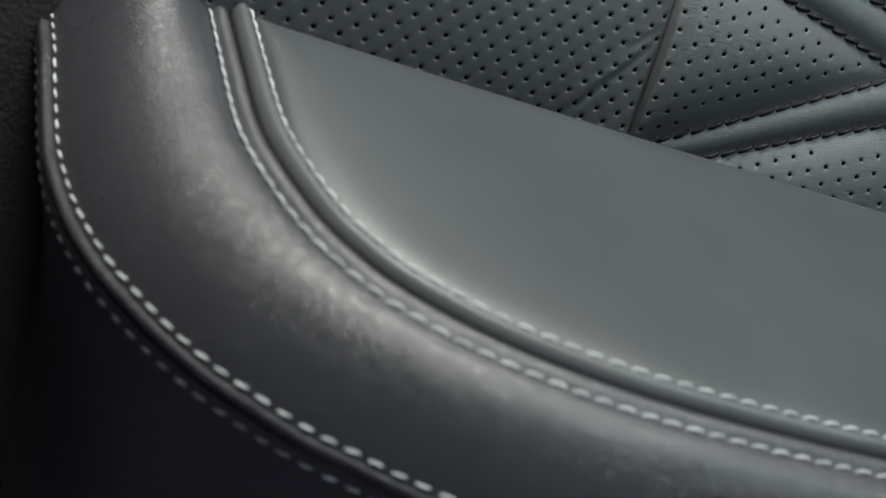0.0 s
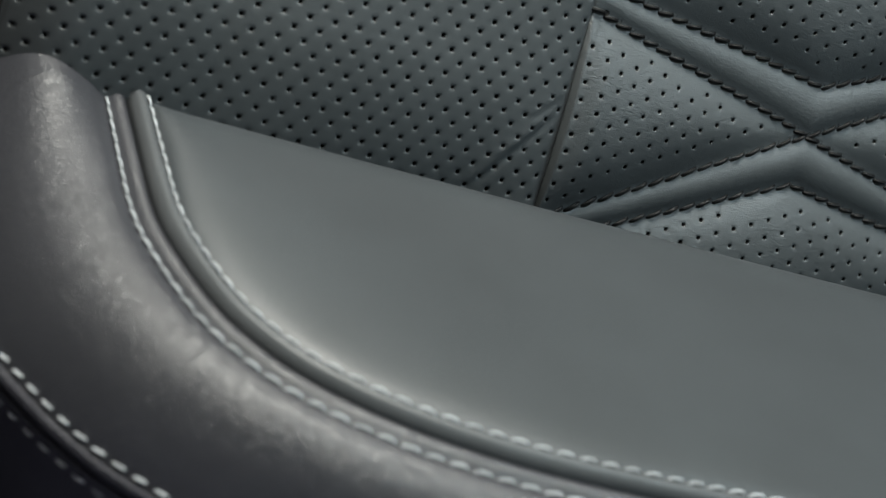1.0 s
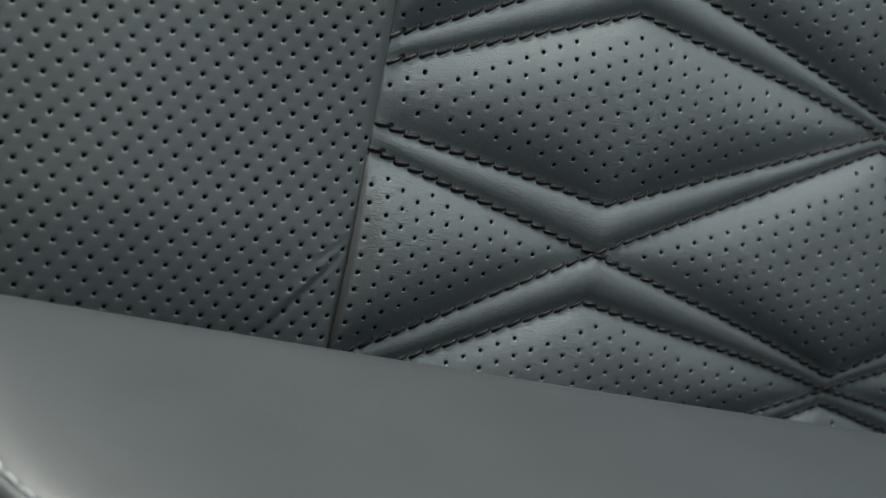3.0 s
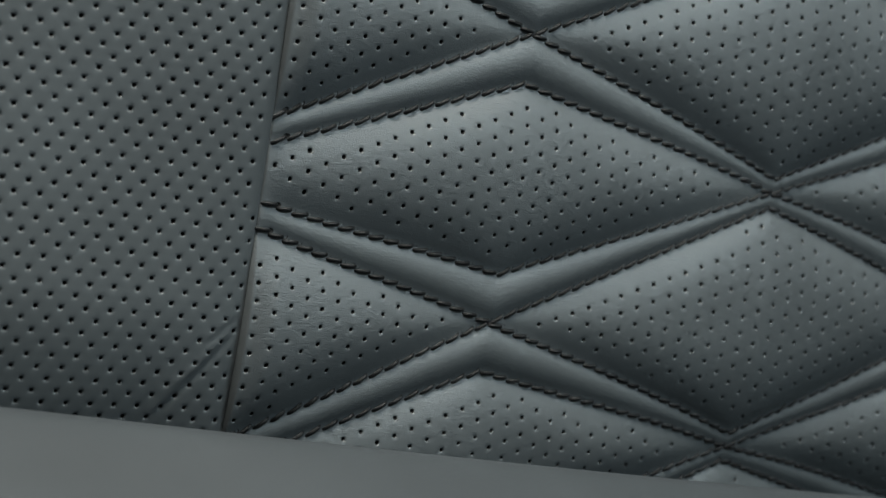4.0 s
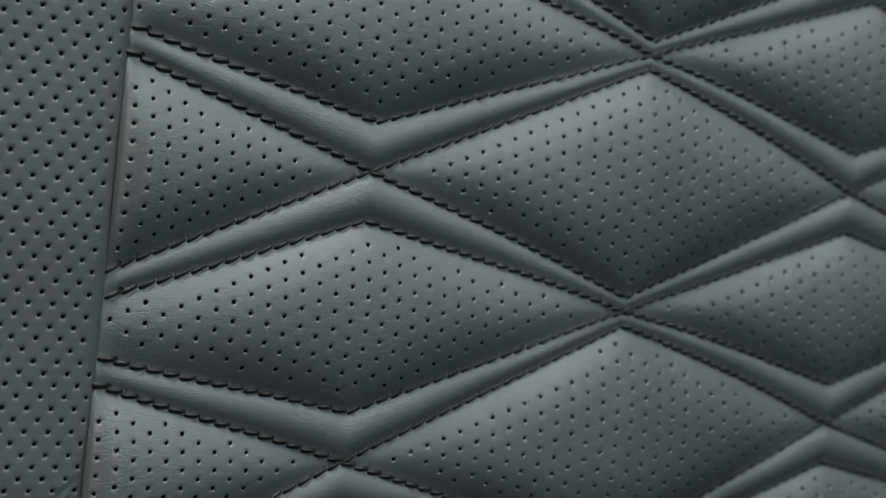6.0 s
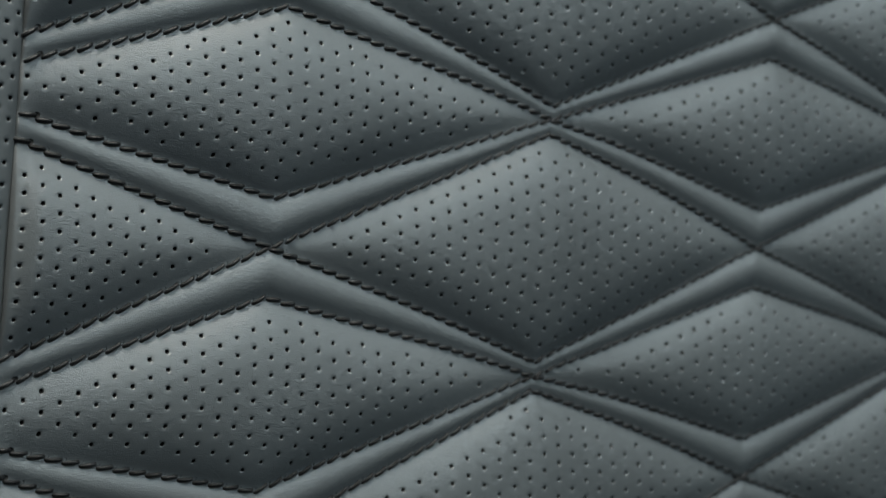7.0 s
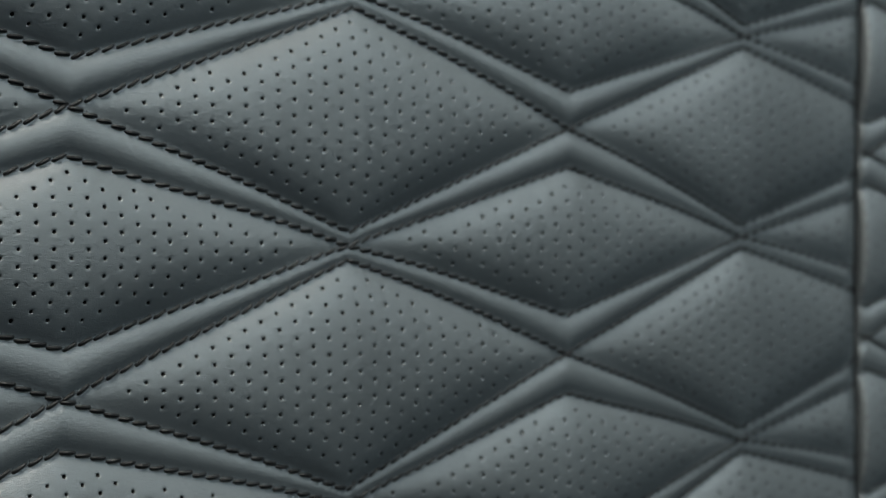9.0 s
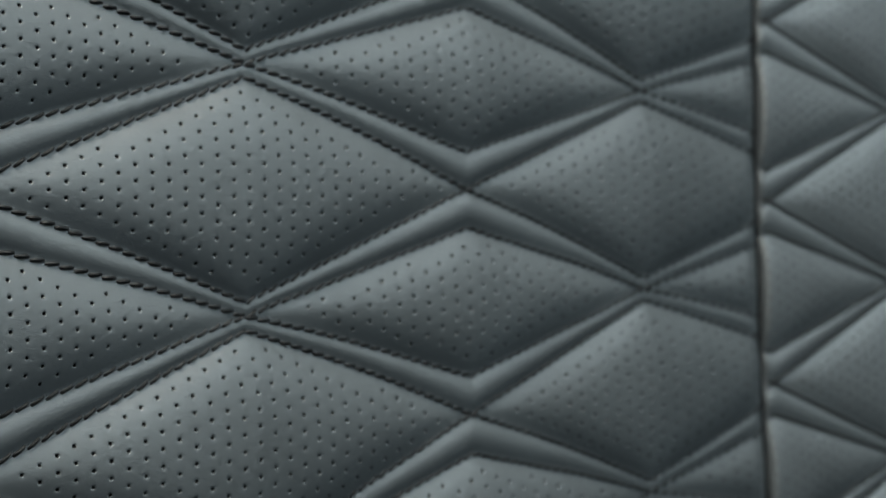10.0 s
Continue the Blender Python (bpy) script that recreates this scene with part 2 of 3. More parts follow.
SEGS = seam_lines(-1, 7, -4, 6)
SEAT = 0.0009      # half the width of the flat floor on which the stitches lie


def band_height(u, w):
    """Rounded padding of the sewn bands: 0 outside them."""
    c = np.floor(u / W)
    f = u / W - c
    f = np.where(c % 2 == 0, f, 1 - f)
    wide = GAP_WIDE * (1 - f) + GAP_NARROW * f
    best = np.zeros(u.shape)
    for s in (-0.5, 0.5):
        for k in (-1, 0, 1):
            base = (np.floor(w / H + 0.5) + k + s * f) * H
            low = base - GAP_WIDE * (1 - f) if s < 0 else base - GAP_NARROW * f
            x = np.clip((w - low - SEAT) / (wide - 2 * SEAT), 0, 1)
            best = np.maximum(best, (4 * x * (1 - x)) * (0.0001 + 0.0013 * (wide / GAP_WIDE) ** 1.4))
    return best


def soft_distance(segs, u, w, p=3.0):
    total = np.zeros(u.shape)
    for a, b, c, d in segs:
        dx, dy = c - a, d - b
        t = np.clip(((u - a) * dx + (w - b) * dy) / (dx * dx + dy * dy), 0, 1)
        total += ((u - a - t * dx) ** 2 + (w - b - t * dy) ** 2 + 1e-8) ** (-p / 2)
    return total ** (-1 / p)


def even_share(u):
    """0 at the even columns of the quilting, 1 at the odd ones."""
    c = np.floor(u / W)
    f = u / W - c
    return np.where(c % 2 == 0, f, 1 - f)


def at_odd_column(u, w):
    """True in the diamonds whose waist lies at an odd column."""
    return np.abs(w - np.round(w / H) * H) <= (H / 2 - GAP_NARROW) * even_share(u) + 0.0002


def fullness(u, w):
    """How far the padding of a diamond is filled: 1 at its waist, less towards its two tips."""
    f = even_share(u)
    return np.where(at_odd_column(u, w), 1.12 * f ** 0.55, (1 - f) ** 0.55)


def pillow(u, w):
    """Height of the padding between the sewn lines."""
    band = band_mask(u, w)
    d = soft_distance(SEGS, u, w)
    x = np.clip((d - SEAT) / 0.0165, 0, 1)
    rise = 0.0055 * fullness(u, w) * (1 - (1 - x) ** 1.9)
    return np.where(band, band_height(u, w), rise) - 0.0012


def perforated(name, uu, vv, height, place, holed, radius, material, parent, label, deep=0.0022):
    """A skin over the grid uu, vv with real punched holes: holed marks grid points that are hole centres. height gives (n) arrays,
    place turns (u, v, n) into world places."""
    nu, nv = uu.shape
    n = height(uu, vv)
    verts = [place(uu, vv, n).reshape(-1, 3)]
    index = np.arange(nu * nv).reshape(nu, nv)
    keep = np.ones((nu - 1, nv - 1), bool)
    centres = np.argwhere(holed)
    centres = [(i, j) for i, j in centres if 1 <= i < nu - 2 and 2 <= j < nv - 2]
    for i, j in centres:
        keep[i - 1:i + 1, j - 1:j + 1] = False
    ii, jj = np.nonzero(keep)
    quads = np.stack([index[ii, jj], index[ii + 1, jj], index[ii + 1, jj + 1], index[ii, jj + 1]], 1)
    faces = [tuple(q) for q in quads]
    slots = [0] * len(faces)
    count = nu * nv
    ring8 = [(-1, -1), (0, -1), (1, -1), (1, 0), (1, 1), (0, 1), (-1, 1), (-1, 0)]
    if centres:
        ci, cj = np.array(centres).T
        cu, cv = uu[ci, cj], vv[ci, cj]
        angles = np.array([math.atan2(b, a) for a, b in ring8])
        rr = radius * (0.9 + 0.2 * np.random.rand(len(ci), 1))
        ru, rv = cu[:, None] + rr * np.cos(angles), cv[:, None] + rr * np.sin(angles)
        hn = height(ru, rv)
        rings = [place(ru, rv, hn - 0.00012), place(cu[:, None] + rr * 0.86 * np.cos(angles), cv[:, None] + rr * 0.86 * np.sin(angles), hn - 0.0006),
                 place(cu[:, None] + rr * 0.8 * np.cos(angles), cv[:, None] + rr * 0.8 * np.sin(angles), hn - deep)]
        for ring in rings:
            verts.append(ring.reshape(-1, 3))
        m = len(ci) * 8
        for h, (i, j) in enumerate(centres):
            outer = [index[i + a, j + b] for a, b in ring8]
            one = [count + h * 8 + k for k in range(8)]
            for k in range(8):
                l = (k + 1) % 8
                faces += [(outer[k], outer[l], one[l], one[k]), (one[k], one[l], one[l] + m, one[k] + m), (one[k] + m, one[l] + m, one[l] + 2 * m, one[k] + 2 * m)]
                slots += [0, 1, 1]
            faces.append(tuple(o + 2 * m for o in one))
            slots.append(1)
        count += 3 * m
    # turned-in edge all round, so that the skin has depth
    border = list(index[:, 0]) + list(index[-1, 1:]) + list(index[-2::-1, -1]) + list(index[0, -2:0:-1])
    fi, fj = np.unravel_index(np.array(border), (nu, nv))
    verts.append(place(uu[fi, fj], vv[fi, fj], n[fi, fj] - 0.014))
    for k in range(len(border)):
        l = (k + 1) % len(border)
        faces.append((border[l], border[k], count + k, count + l))
        slots.append(0)
    return mesh_part(name, np.vstack(verts), faces, material, parent, label, slots, (BACKING,))


backrest = tagged(new("car_seat"), "charcoal diamond-quilted perforated leather car seat with black stitching", "car seat")

CREEP = {(0, 0): (0, -2), (0, -1): (1, 2), (1, -1): (2, 3), (1, 1): (3, -1), (0, 1): (3, -2), (-1, 0): (1, 1)}


def hole_net(u0, u1, w0, w1):
    """A net of skin points whose pitch grows slowly to the right, as the leather is stretched; every twelfth crossing is a punched hole."""
    i0, i1 = -200, 900
    steps = np.arange(i0, i1)
    line = 0.5460 * np.exp(0.00778 * steps / 6) - 0.600
    far = line > 0.16
    line[far] = line[~far][-1] + 0.00592 / 6 * np.arange(1, far.sum() + 1)
    inside = (line > u0 + 0.0003) & (line < u1 - 0.0003)
    iu, us = steps[inside], line[inside]
    iu, us = np.concatenate([[iu[0] - 1], iu, [iu[-1] + 1]]), np.concatenate([[u0], us, [u1]])
    jw = np.arange(math.floor(w0 / 0.0042 * 6), math.ceil(w1 / 0.0042 * 6) + 1)
    pitch = 0.00431 + 0.0042 * np.minimum(us, 0.16)
    uu = np.repeat(us[:, None], len(jw), 1)
    ww = 0.0016 - 0.063 * np.minimum(us, 0.16)[:, None] + pitch[:, None] / 6 * jw[None, :]
    a, b = np.meshgrid(iu, jw, indexing="ij")
    # the leather of each diamond has crept a little differently under the needle
    wide = at_odd_column(uu, ww)
    col = np.where(wide, 2 * np.floor(uu / (2 * W)) + 1, 2 * np.round(uu / (2 * W))).astype(int)
    row = np.where(wide, np.round(ww / H), np.floor(ww / H)).astype(int)
    for (c, r), (da, db) in CREEP.items():
        here = (col == c) & (row == r)
        a, b = np.where(here, a - da, a), np.where(here, b - db, b)
    hole = ((a % 12 == 0) & (b % 6 == 0)) | ((a % 12 == 6) & (b % 6 == 3))
    ok = np.zeros(hole.shape, bool)
    pts = np.argwhere(hole)
    pu, pw = uu[pts[:, 0], pts[:, 1]], ww[pts[:, 0], pts[:, 1]]
    good = (distance_to(SEGS, pu, pw) > 0.0037) & ~band_mask(pu, pw)
    ok[pts[good, 0], pts[good, 1]] = True
    return uu, ww, ok


def edge_roll(u, edge, reach=0.010, drop=0.006):
    """The skin dives into the seam at an edge."""
    d = np.clip(np.abs(u - edge) / reach, 0, 1)
    return -drop * (1 - d) ** 2.2


def foot(v):
    """The panels turn in towards their foot, behind the armrest: shape that stands in for the contact shade there."""
    return np.clip((-0.073 - v) / 0.022, 0, 3) ** 1.8


def ease(x):
    x = np.clip(x, 0, 1)
    return x * x * (3 - 2 * x)


def quilt_height(p, w):
    h = pillow(p, w) * (0.45 + 0.55 * ease((p - SEAM_L) / 0.007)) * (0.1 + 0.9 * ease((CUT - p) / 0.014))
    return h + hollow(p, w + SKEW * p) + edge_roll(p, CUT, 0.009, 0.005) - 0.0013 * foot(w + SKEW * p)


def bow(p, w):
    """The bands that fall to the right are sewn in a slight upward bow."""
    f = even_share(p)
    run = np.where(np.floor(p / W) % 2 == 0, w + 0.5 * H * f, w - 0.5 * H * f) / H
    off = (run - np.round(run)) * H
    return np.clip(0.0006 + 0.008 * p, 0, 0.0014) * ease(p / 0.01) * np.sin(np.pi * f) * np.exp(-(off / 0.010) ** 2)


def quilt_place(p, w, n):
    """The pattern is stretched a little before the right seam."""
    u = np.where(p < 3 * W, p, 3 * W + (p - 3 * W) / 0.765)
    sag = -0.0023 * ease(-p / 0.068) * (0.12 + 0.88 * ease((-0.030 - w) / 0.014))    # pulled down beside the left seam
    return on_plane(u, w + sag + bow(p, w) + SKEW * u, n)


uu, ww, ok = hole_net(SEAM_L + 0.0002, CUT - 0.0003, -0.175, 0.180)
quilted = perforated("quilted_panel", uu, ww, quilt_height, quilt_place, ok, 0.00051, QUILT, backrest, "diamond-quilted charcoal leather centre panel with punched holes")


def wing_height(p, w):
    return pillow(p, w) * 0.85 + edge_roll(p, WING_CUT, 0.0018, 0.004) - 0.0030


def wing_place(p, w, n):
    s = (p - WING_CUT) * 0.78
    u = SEAM_R + s * math.cos(FOLD) - n * math.sin(FOLD)
    return on_plane(u, w + SKEW * u - 0.0045, hollow(SEAM_R, w + SKEW * SEAM_R) + s * math.sin(FOLD) + n * math.cos(FOLD))


uu, ww, ok = hole_net(WING_CUT + 0.0003, WING_CUT + 0.16, -0.12, 0.150)
wing = perforated("wing_panel", uu, ww, wing_height, wing_place, ok, 0.00051, QUILT, backrest, "quilted charcoal leather outer panel beyond a seam")

# the plain perforated side panel
LPU = 0.00552


def side_height(u, v):
    d = np.clip((SEAM_L - u) / 0.016, 0, 1)
    n = 0.0016 * (1 - (1 - d) ** 2.4) + 0.0002 + edge_roll(u, SEAM_L, 0.0035, 0.0008) - (0.0013 + 0.0017 * np.clip((SEAM_L - u) / 0.02, 0, 1)) * foot(v) + hollow(np.maximum(u, -0.10), v) - 0.0025 * np.clip((-0.12 - u) / 0.03, 0, 1) ** 2 - 0.020 * np.clip((-0.176 - u) / 0.02, 0, 1.2) ** 2 + 0.0006 * np.sin(u * 60 + v * 35)
    # a pulled crease runs up to the seam near the foot
    for a, b, c, e, deep in ((-0.0875, -0.1020, -0.0700, -0.0795, 0.0006), (-0.0775, -0.0835, -0.0700, -0.0765, 0.0003), (-0.0870, -0.0975, -0.0780, -0.0890, 0.0002)):
        dx, dy = c - a, e - b
        length = math.hypot(dx, dy)
        t = ((u - a) * dx + (v - b) * dy) / length ** 2
        off = ((u - a) * dy - (v - b) * dx) / length
        ends = np.clip(t * 4, 0, 1) * np.clip((1.05 - t) * 4, 0, 1)
        n = n + deep * ends * (0.5 * np.exp(-((off + 0.0014) / 0.0011) ** 2) - np.exp(-(off / 0.0006) ** 2))
    return n


ia = np.arange(-77, 66)
ib = np.arange(-128, 245)
a, b = np.meshgrid(ia, ib, indexing="ij")
uu = -0.1183 + a * LPU / 6 + 0.00013 * b / 6
vv = 1.225 - 1.2335 * np.exp(-0.004 * b / 6)          # the rows spread a little towards the foot
past = np.maximum(uu - (SEAM_L - 0.0014), 0)
ok = (((a % 6 == 0) & (b % 6 == 0)) | ((a % 6 == 3) & (b % 6 == 3))) & (past <= 0)
uu = np.where(past > 0, SEAM_L - 0.0014 + 0.0014 * (1 - np.exp(-past / 0.0014)), uu)
side = perforated("side_panel", uu, vv, side_height, on_plane, ok, 0.00050, PERF, backrest, "plain charcoal perforated leather side panel")


def quilt_stitches(c_from, c_to, k_from, k_to, height, place, u_min, u_max, w_min, w_max):
    pitch, out = 0.0044, []
    for a, b, c, d in seam_lines(c_from, c_to, k_from, k_to):
        length = math.hypot(c - a, d - b)
        count = round(length / pitch)
        for i in range(count):
            f0, f, f1 = i / count, (i + 0.5) / count, (i + 1) / count
            u, w = a + (c - a) * f, b + (d - b) * f
            if not (u_min < u < u_max and w_min < w < w_max):
                continue
            uu = np.array([a + (c - a) * f0, u, a + (c - a) * f1])
            ww = np.array([b + (d - b) * f0, w, b + (d - b) * f1])
            n = height(np.array([u, u, u]), np.array([w, w, w])) + 0.00048
            p = place(uu, ww, n)
            twist = 0.24
            along = Vector(p[2] - p[0])
            up = Vector(place(np.array([u]), np.array([w]), n[:1] + 0.01)[0] - p[1])
            m = frame_of(Vector(p[1]), along, up) @ Matrix.Rotation(twist + random.uniform(-0.05, 0.05), 4, "Z")
            out.append((abs(u - 0.02) + abs(w), m))
    out.sort(key=lambda r: r[0])
    return [m for _, m in out]


QUILT_STITCH = stitch_mesh("black_stitch", 0.0051, 0.00108, 0.0009, BLACK_THREAD, 0.0007, 1.0)
sew(quilt_stitches(-1, 4, -3, 4, quilt_height, quilt_place, SEAM_L + 0.001, CUT - 0.002, -0.17, 0.18), QUILT_STITCH, quilted, 300)
sew(quilt_stitches(3, 6, -3, 4, wing_height, wing_place, WING_CUT + 0.002, WING_CUT + 0.155, -0.115, 0.18), QUILT_STITCH, wing, 0)

# ---- the armrest pad ----
pad = tagged(new("armrest_pad"), "black leather armrest pad with piped seam and white double stitching", "armrest")
KNOTS = [(-0.1616, 0.000), (-0.1616, -0.036), (-0.1616, -0.052), (-0.1614, -0.0692), (-0.1596, -0.0805), (-0.1552, -0.0943), (-0.1503, -0.1030), (-0.1424, -0.1115),
         (-0.1273, -0.1205), (-0.1057, -0.1278), (-0.0781, -0.1328), (-0.0450, -0.1364), (0.0, -0.1392), (0.10, -0.1425), (0.25, -0.145), (0.42, -0.146)]
TOP = 0.4608


def smooth_path(knots, step):
    """Evenly spaced points of a Catmull-Rom curve through the knots, with outward normals."""
    p = np.array(knots)
    p = np.vstack([2 * p[0] - p[1], p, 2 * p[-1] - p[-2]])
    pts = []
    for i in range(1, len(p) - 2):
        for t in np.linspace(0, 1, 60, endpoint=False):
            a, b, c, d = p[i - 1], p[i], p[i + 1], p[i + 2]
            pts.append(0.5 * (2 * b + (c - a) * t + (2 * a - 5 * b + 4 * c - d) * t ** 2 + (3 * b - a - 3 * c + d) * t ** 3))
    pts = np.array(pts + [p[-2]])
    for _ in range(12):
        pts[1:-1] = 0.25 * pts[:-2] + 0.5 * pts[1:-1] + 0.25 * pts[2:]
    s = np.concatenate([[0], np.cumsum(np.hypot(*np.diff(pts, axis=0).T))])
    at = np.arange(0, s[-1], step)
    q = np.stack([np.interp(at, s, pts[:, 0]), np.interp(at, s, pts[:, 1])], 1)
    t = np.gradient(q, axis=0)
    for _ in range(6):
        t[1:-1] = 0.25 * t[:-2] + 0.5 * t[1:-1] + 0.25 * t[2:]
    t /= np.linalg.norm(t, axis=1)[:, None]
    return q, np.stack([t[:, 1], -t[:, 0]], 1), at


PATH, NORMAL, ALONG = smooth_path(KNOTS, 0.0011)
SPREAD = np.interp(ALONG, [0.0, 0.04, 0.062, 0.075, 0.085, 0.095, 0.10, 0.111, 0.122, 0.134, 0.6], [1.05, 1.05, 1.03, 0.97, 0.91, 0.81, 0.75, 0.635, 0.565, 0.55, 0.54])   # the side cover narrows towards the front


def offset(o, z, i=slice(None)):
    """Places at the distance o outside the inner stitch line, at height z."""
    o_flat = np.asarray(o)
    o = np.where(np.asarray(o) > 0.0083, 0.0083 + (np.asarray(o) - 0.0083) * SPREAD[i], o)
    rear = np.clip((PATH[i][:, 1] + 0.068) / 0.030, 0, 1.1) ** 1.5
    z = z + rear * (0.004 * np.clip((o_flat - 0.0083) / 0.027, 0, 1) ** 1.5 + 0.004 * np.exp(-((o_flat - 0.021) / 0.009) ** 2))
    xy = PATH[i] - NORMAL[i] * -1.0 * np.asarray(o)[..., None] if np.ndim(o) else PATH[i] + NORMAL[i] * o
    return np.concatenate([xy, np.broadcast_to(np.asarray(z), xy.shape[:-1])[..., None]], -1)


def pucker(amount, pitch=0.0043, phase=0.0):
    """The leather is pulled in at each needle hole."""
    return -amount * np.cos(2 * np.pi * (ALONG / pitch + phase)) ** 8


def sweep(name, profile, material, parent, label, waves=()):
    """A skin along the pad's edge from (offset, height) pairs. waves: {profile index: height changes along the seam}."""
    cols = []
    waves = dict(waves)
    for j, (o, z) in enumerate(profile):
        cols.append(offset(np.full(len(PATH), o), z + waves.get(j, np.zeros(len(PATH)))))
    grid = np.stack(cols, 1)
    n, m = grid.shape[:2]
    idx = np.arange(n * m).reshape(n, m)
    faces = np.stack([idx[:-1, :-1], idx[:-1, 1:], idx[1:, 1:], idx[1:, :-1]], -1).reshape(-1, 4)
    return mesh_part(name, grid.reshape(-1, 3), faces, material, parent, label)


def spline(points, steps):
    p = np.array(points)
    p = np.vstack([2 * p[0] - p[1], p, 2 * p[-1] - p[-2]])
    out = []
    for i in range(1, len(p) - 2):
        a, b, c, d = p[i - 1], p[i], p[i + 1], p[i + 2]
        for t in np.linspace(0, 1, steps, endpoint=False):
            out.append(0.5 * (2 * b + (c - a) * t + (2 * a - 5 * b + 4 * c - d) * t ** 2 + (3 * b - a - 3 * c + d) * t ** 3))
    return [tuple(q) for q in out] + [tuple(p[-2])]


# top: ruled between the seam and the rear edge, which rolls down before the backrest
def rear_edge(x):
    return -0.0335 - 0.150 * (x + 0.158) + 0.10 * np.clip(x + 0.158, 0, 1) ** 2


start = int(np.argmax(PATH[:, 1] < -0.0345))
front = PATH[start:]
share = (ALONG[start:] - ALONG[start]) / (ALONG[-1] - ALONG[start])
rx = -0.1600 + (0.42 + 0.1600) * (0.32 * share + 0.68 * share ** 1.8)
rear = np.stack([rx, rear_edge(rx)], 1)
cols = []
dip = pucker(0.0010)[start:]
steps = np.concatenate([[0.0, 0.012, 0.03, 0.06], np.linspace(0.1, 0.94, 22), [0.97, 1.0]])
span = np.linalg.norm(rear - front, axis=1)
for f in steps:
    xy = front + (rear - front) * f
    d = np.minimum(f * span, 1.0)
    z = TOP - 0.0006 * np.exp(-d / 0.0016) + dip * np.exp(-d / 0.0022) + 0.0009 * np.sin(xy[:, 0] * 31 + 1) * np.sin(np.pi * f) + 0.0019 * (1 - np.exp(-d / 0.013)) * (1 - f * f)
    back = (1 - f) * span
    z = z - 0.0012 * np.exp(-back / 0.004)
    cols.append(np.column_stack([xy, z]))
away = np.array((0.15, 1.0)) / np.hypot(0.15, 1.0)
for out, down in ((0.0012, 0.0022), (0.0020, 0.0040), (0.0026, 0.008), (0.0028, 0.06)):
    cols.append(np.column_stack([rear + away * out, np.full(len(rear), TOP - down)]))
grid = np.stack(cols, 1)
n, m = grid.shape[:2]
idx = np.arange(n * m).reshape(n, m)
faces = np.stack([idx[:-1, :-1], idx[1:, :-1], idx[1:, 1:], idx[:-1, 1:]], -1).reshape(-1, 4)
top_cover = mesh_part("top_cover", grid.reshape(-1, 3), faces, SMOOTH, pad, "smooth charcoal leather top cover")

fold = spline([(0.0, TOP - 0.0006), (0.0005, TOP - 0.0005), (0.0011, TOP), (0.0019, TOP + 0.0002), (0.0027, TOP - 0.0002), (0.0034, TOP - 0.0012), (0.0037, TOP - 0.0024), (0.0037, TOP - 0.0045), (0.0035, TOP - 0.0070)], 4)
piping = sweep("piping", fold, PIPE, pad, "rolled charcoal leather piping", {k: pucker(0.0009 * (1 - k / 16)) for k in range(16)})
lip = spline([(0.0041, TOP - 0.0070), (0.0041, TOP - 0.0040), (0.0044, TOP - 0.0026), (0.0052, TOP - 0.0019), (0.0066, TOP - 0.0021), (0.0083, TOP - 0.0036), (0.0094, TOP - 0.0031),
              (0.0125, TOP - 0.0022), (0.0180, TOP - 0.0028), (0.0235, TOP - 0.0056), (0.0285, TOP - 0.0108), (0.0325, TOP - 0.0174), (0.0345, TOP - 0.0222), (0.0350, TOP - 0.0234)], 5)
side_cover = sweep("side_cover", lip, GRAIN, pad, "grained black leather side cover with a soft sheen", {k: pucker(0.0005 * max(0, 1 - abs(k - 25) / 3.5)) for k in range(22, 29)})
low = spline([(0.0350, TOP - 0.0234), (0.0364, TOP - 0.0233), (0.0370, TOP - 0.0246), (0.0361, TOP - 0.0256), (0.0369, TOP - 0.0264), (0.0365, TOP - 0.0280), (0.0355, TOP - 0.0305),
              (0.0340, TOP - 0.036), (0.0300, TOP - 0.050), (0.0250, TOP - 0.080), (0.0220, TOP - 0.16), (0.0220, TOP - 0.30), (0.0220, 0.0)], 4)
lower_cover = sweep("lower_cover", low, LOWER, pad, "black leather lower side of the armrest")

WHITE_STITCH = stitch_mesh("white_stitch", 0.0040, 0.00054, 0.0006, WHITE_THREAD)


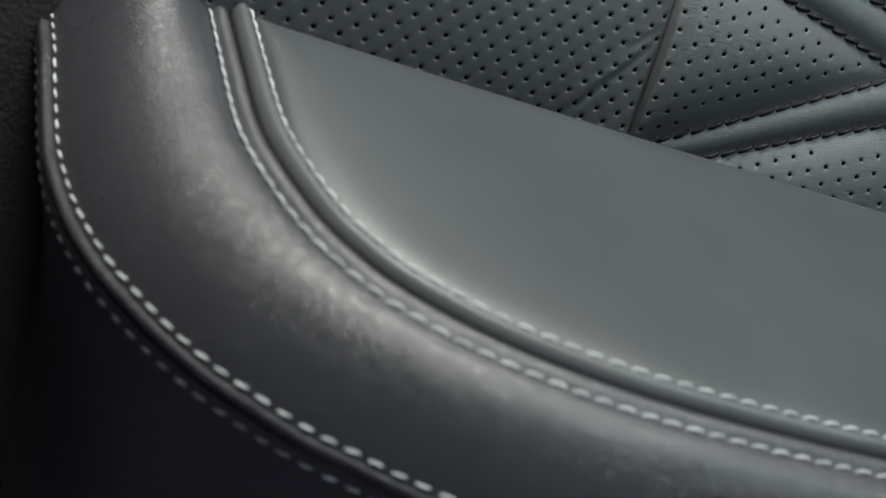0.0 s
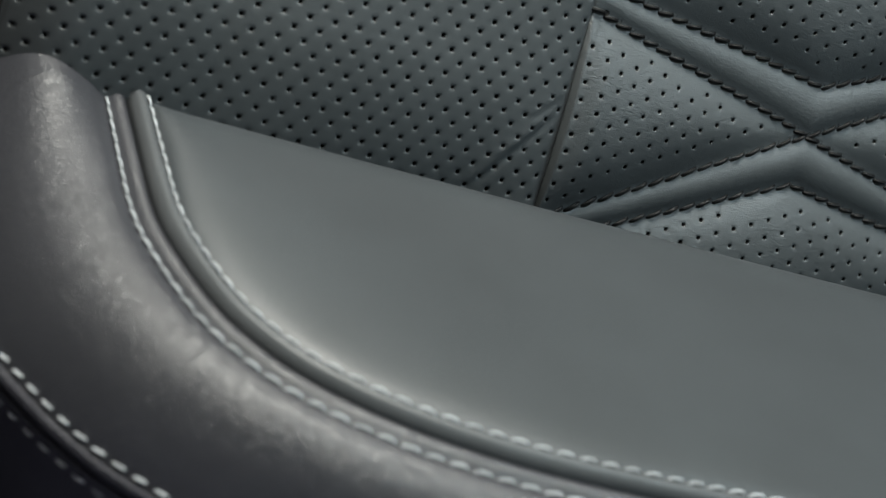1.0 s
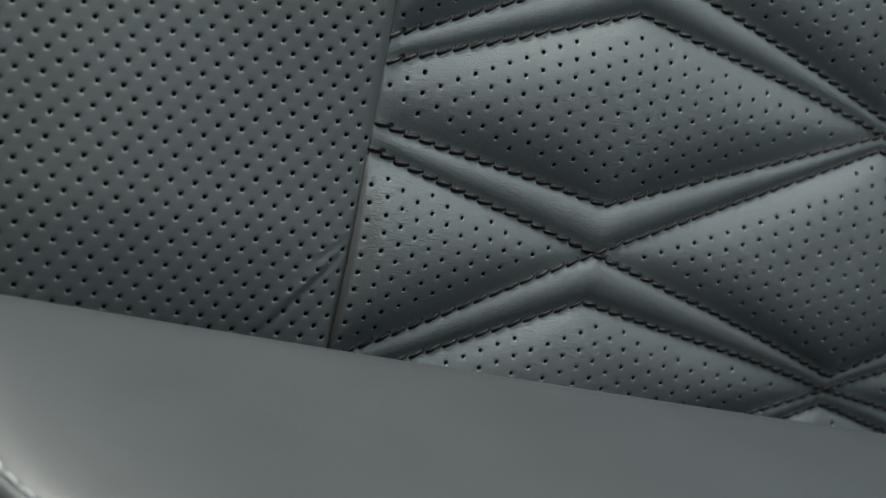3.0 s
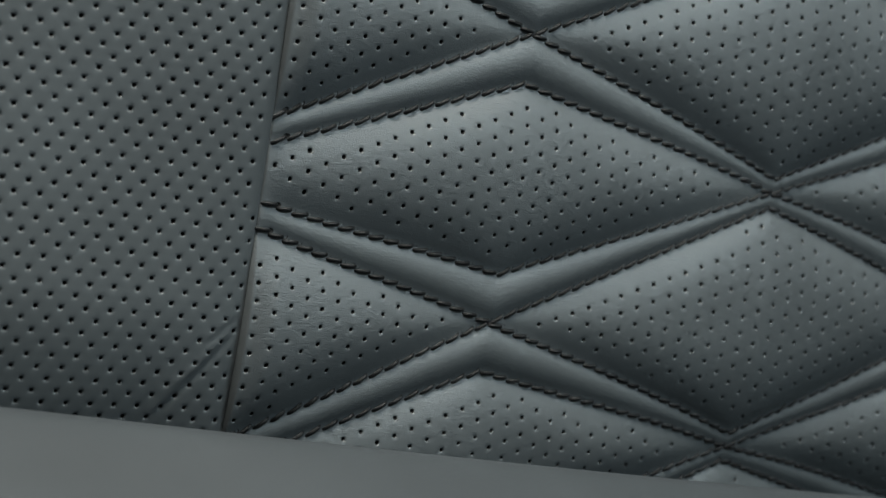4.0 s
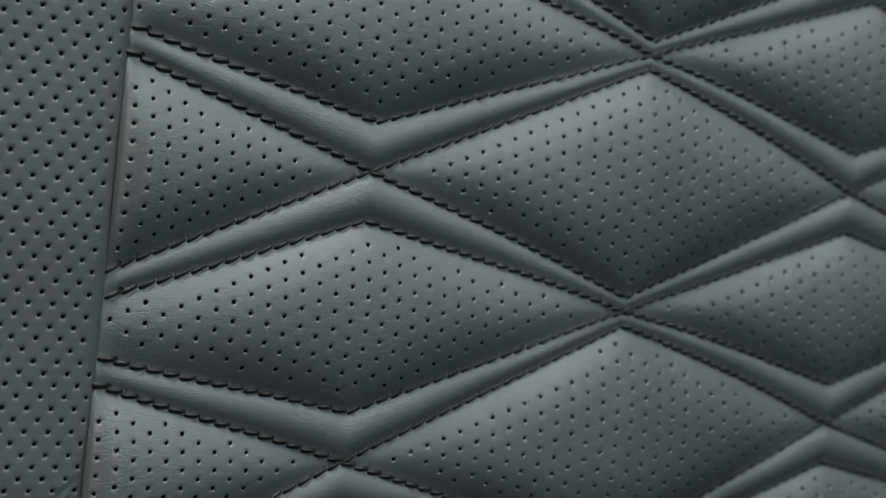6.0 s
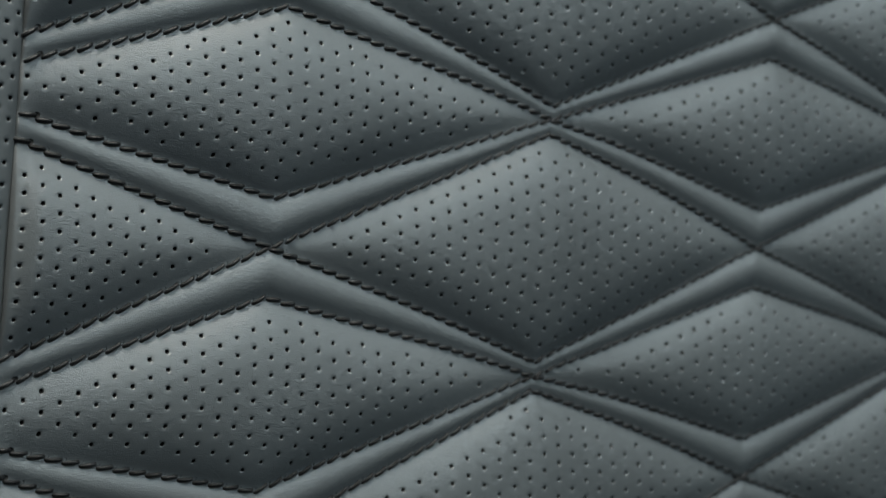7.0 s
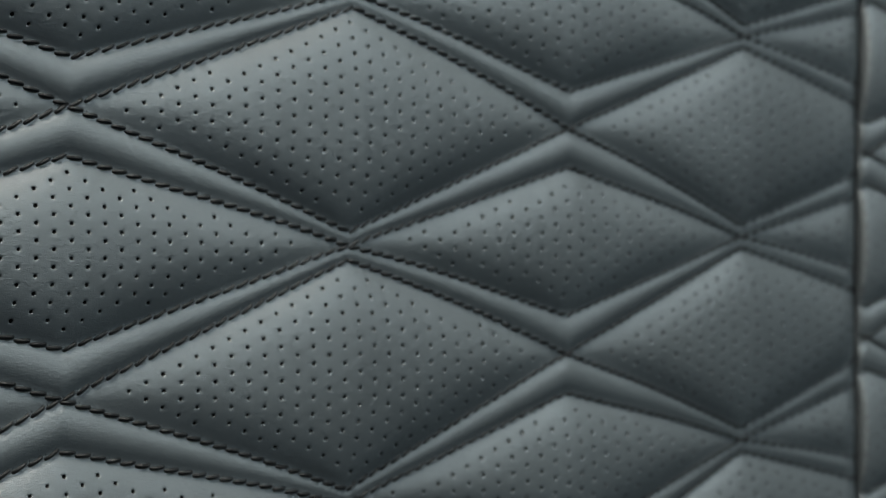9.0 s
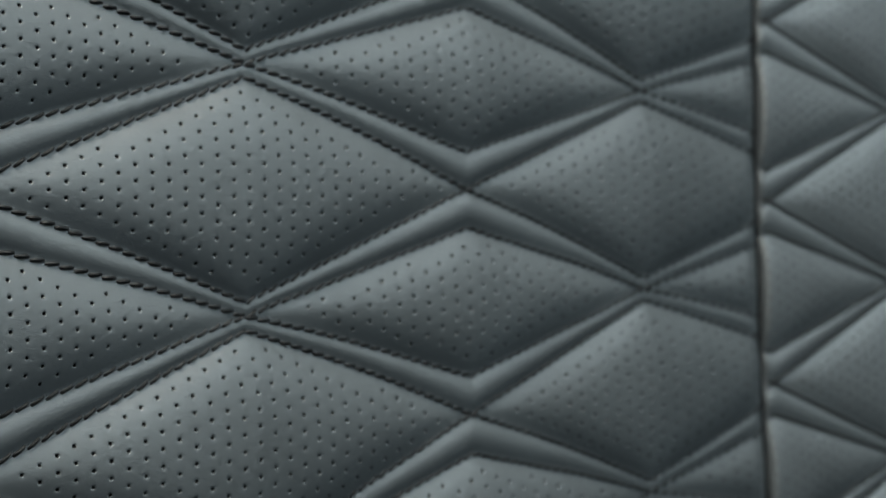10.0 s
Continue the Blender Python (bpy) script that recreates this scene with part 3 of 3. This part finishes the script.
def seam_stitches(o, z, up, first=0.0, last=0.32, pitch=0.0043):
    out = []
    line = offset(np.full(len(PATH), o), z)
    s = np.concatenate([[0], np.cumsum(np.linalg.norm(np.diff(line, axis=0), axis=1))])
    total = s[-1]
    k = first
    while k < min(last, total - 0.004):
        p = [np.array([np.interp(k + e, s, line[:, c]) for c in range(3)]) for e in (-0.001, 0.0, 0.001)]
        t = p[2] - p[0]
        outward = np.array((t[1], -t[0], 0.0))
        outward /= np.linalg.norm(outward)
        m = frame_of(Vector(p[1]), t, Vector(outward * up[0]) + Vector((0, 0, up[1]))) @ Matrix.Rotation(0.12 + random.uniform(-0.05, 0.05), 4, "Z")
        out.append(m)
        k += pitch
    return out


sew(seam_stitches(0.0002, TOP - 0.0002, (0.0, 1.0), 0.020), WHITE_STITCH, top_cover, 300)
sew(seam_stitches(0.0083, TOP - 0.0029, (0.15, 1.0), 0.020), WHITE_STITCH, side_cover, 300)
sew(seam_stitches(0.0346, TOP - 0.0222, (0.9, 0.5), 0.0), WHITE_STITCH, side_cover, 300)
sew(seam_stitches(0.0364, TOP - 0.0285, (1.0, -0.3), 0.0), WHITE_STITCH, lower_cover, 300)

# ---- the body that carries the skins of the backrest ----
bm = bmesh.new()
corners = [on_plane(np.array(u), np.array(v), np.array(n)) for u in (-0.232, 0.455) for v in (-0.585, 0.176) for n in (-0.10, -0.016)]
made = [bm.verts.new(tuple(c)) for c in corners]
for f in ((0, 1, 3, 2), (4, 6, 7, 5), (0, 4, 5, 1), (2, 3, 7, 6), (0, 2, 6, 4), (1, 5, 7, 3)):
    bm.faces.new([made[k] for k in f])
bmesh.ops.recalc_face_normals(bm, faces=bm.faces[:])
bmesh.ops.bevel(bm, geom=bm.edges[:], offset=0.008, segments=3, affect="EDGES")
part("shell", bm, BACKING, backrest, "black padded backrest shell")

# ---- the cushion below the armrest ----
NAVY = leather("blue_black_cushion_leather", (0.085, 0.085, 0.135), 0.5, 1300.0, 0.00006)
bm = bmesh.new()
bmesh.ops.create_cube(bm, size=1.0)
for v in bm.verts:
    v.co = (-0.20 + v.co.x * 0.60, -0.30 + v.co.y * 0.42, 0.189 + v.co.z * 0.378)
bmesh.ops.bevel(bm, geom=bm.edges[:], offset=0.022, segments=5, affect="EDGES")
for f in bm.faces:
    f.smooth = True
part("cushion", bm, NAVY, backrest, "blue-black leather cushion in shade")
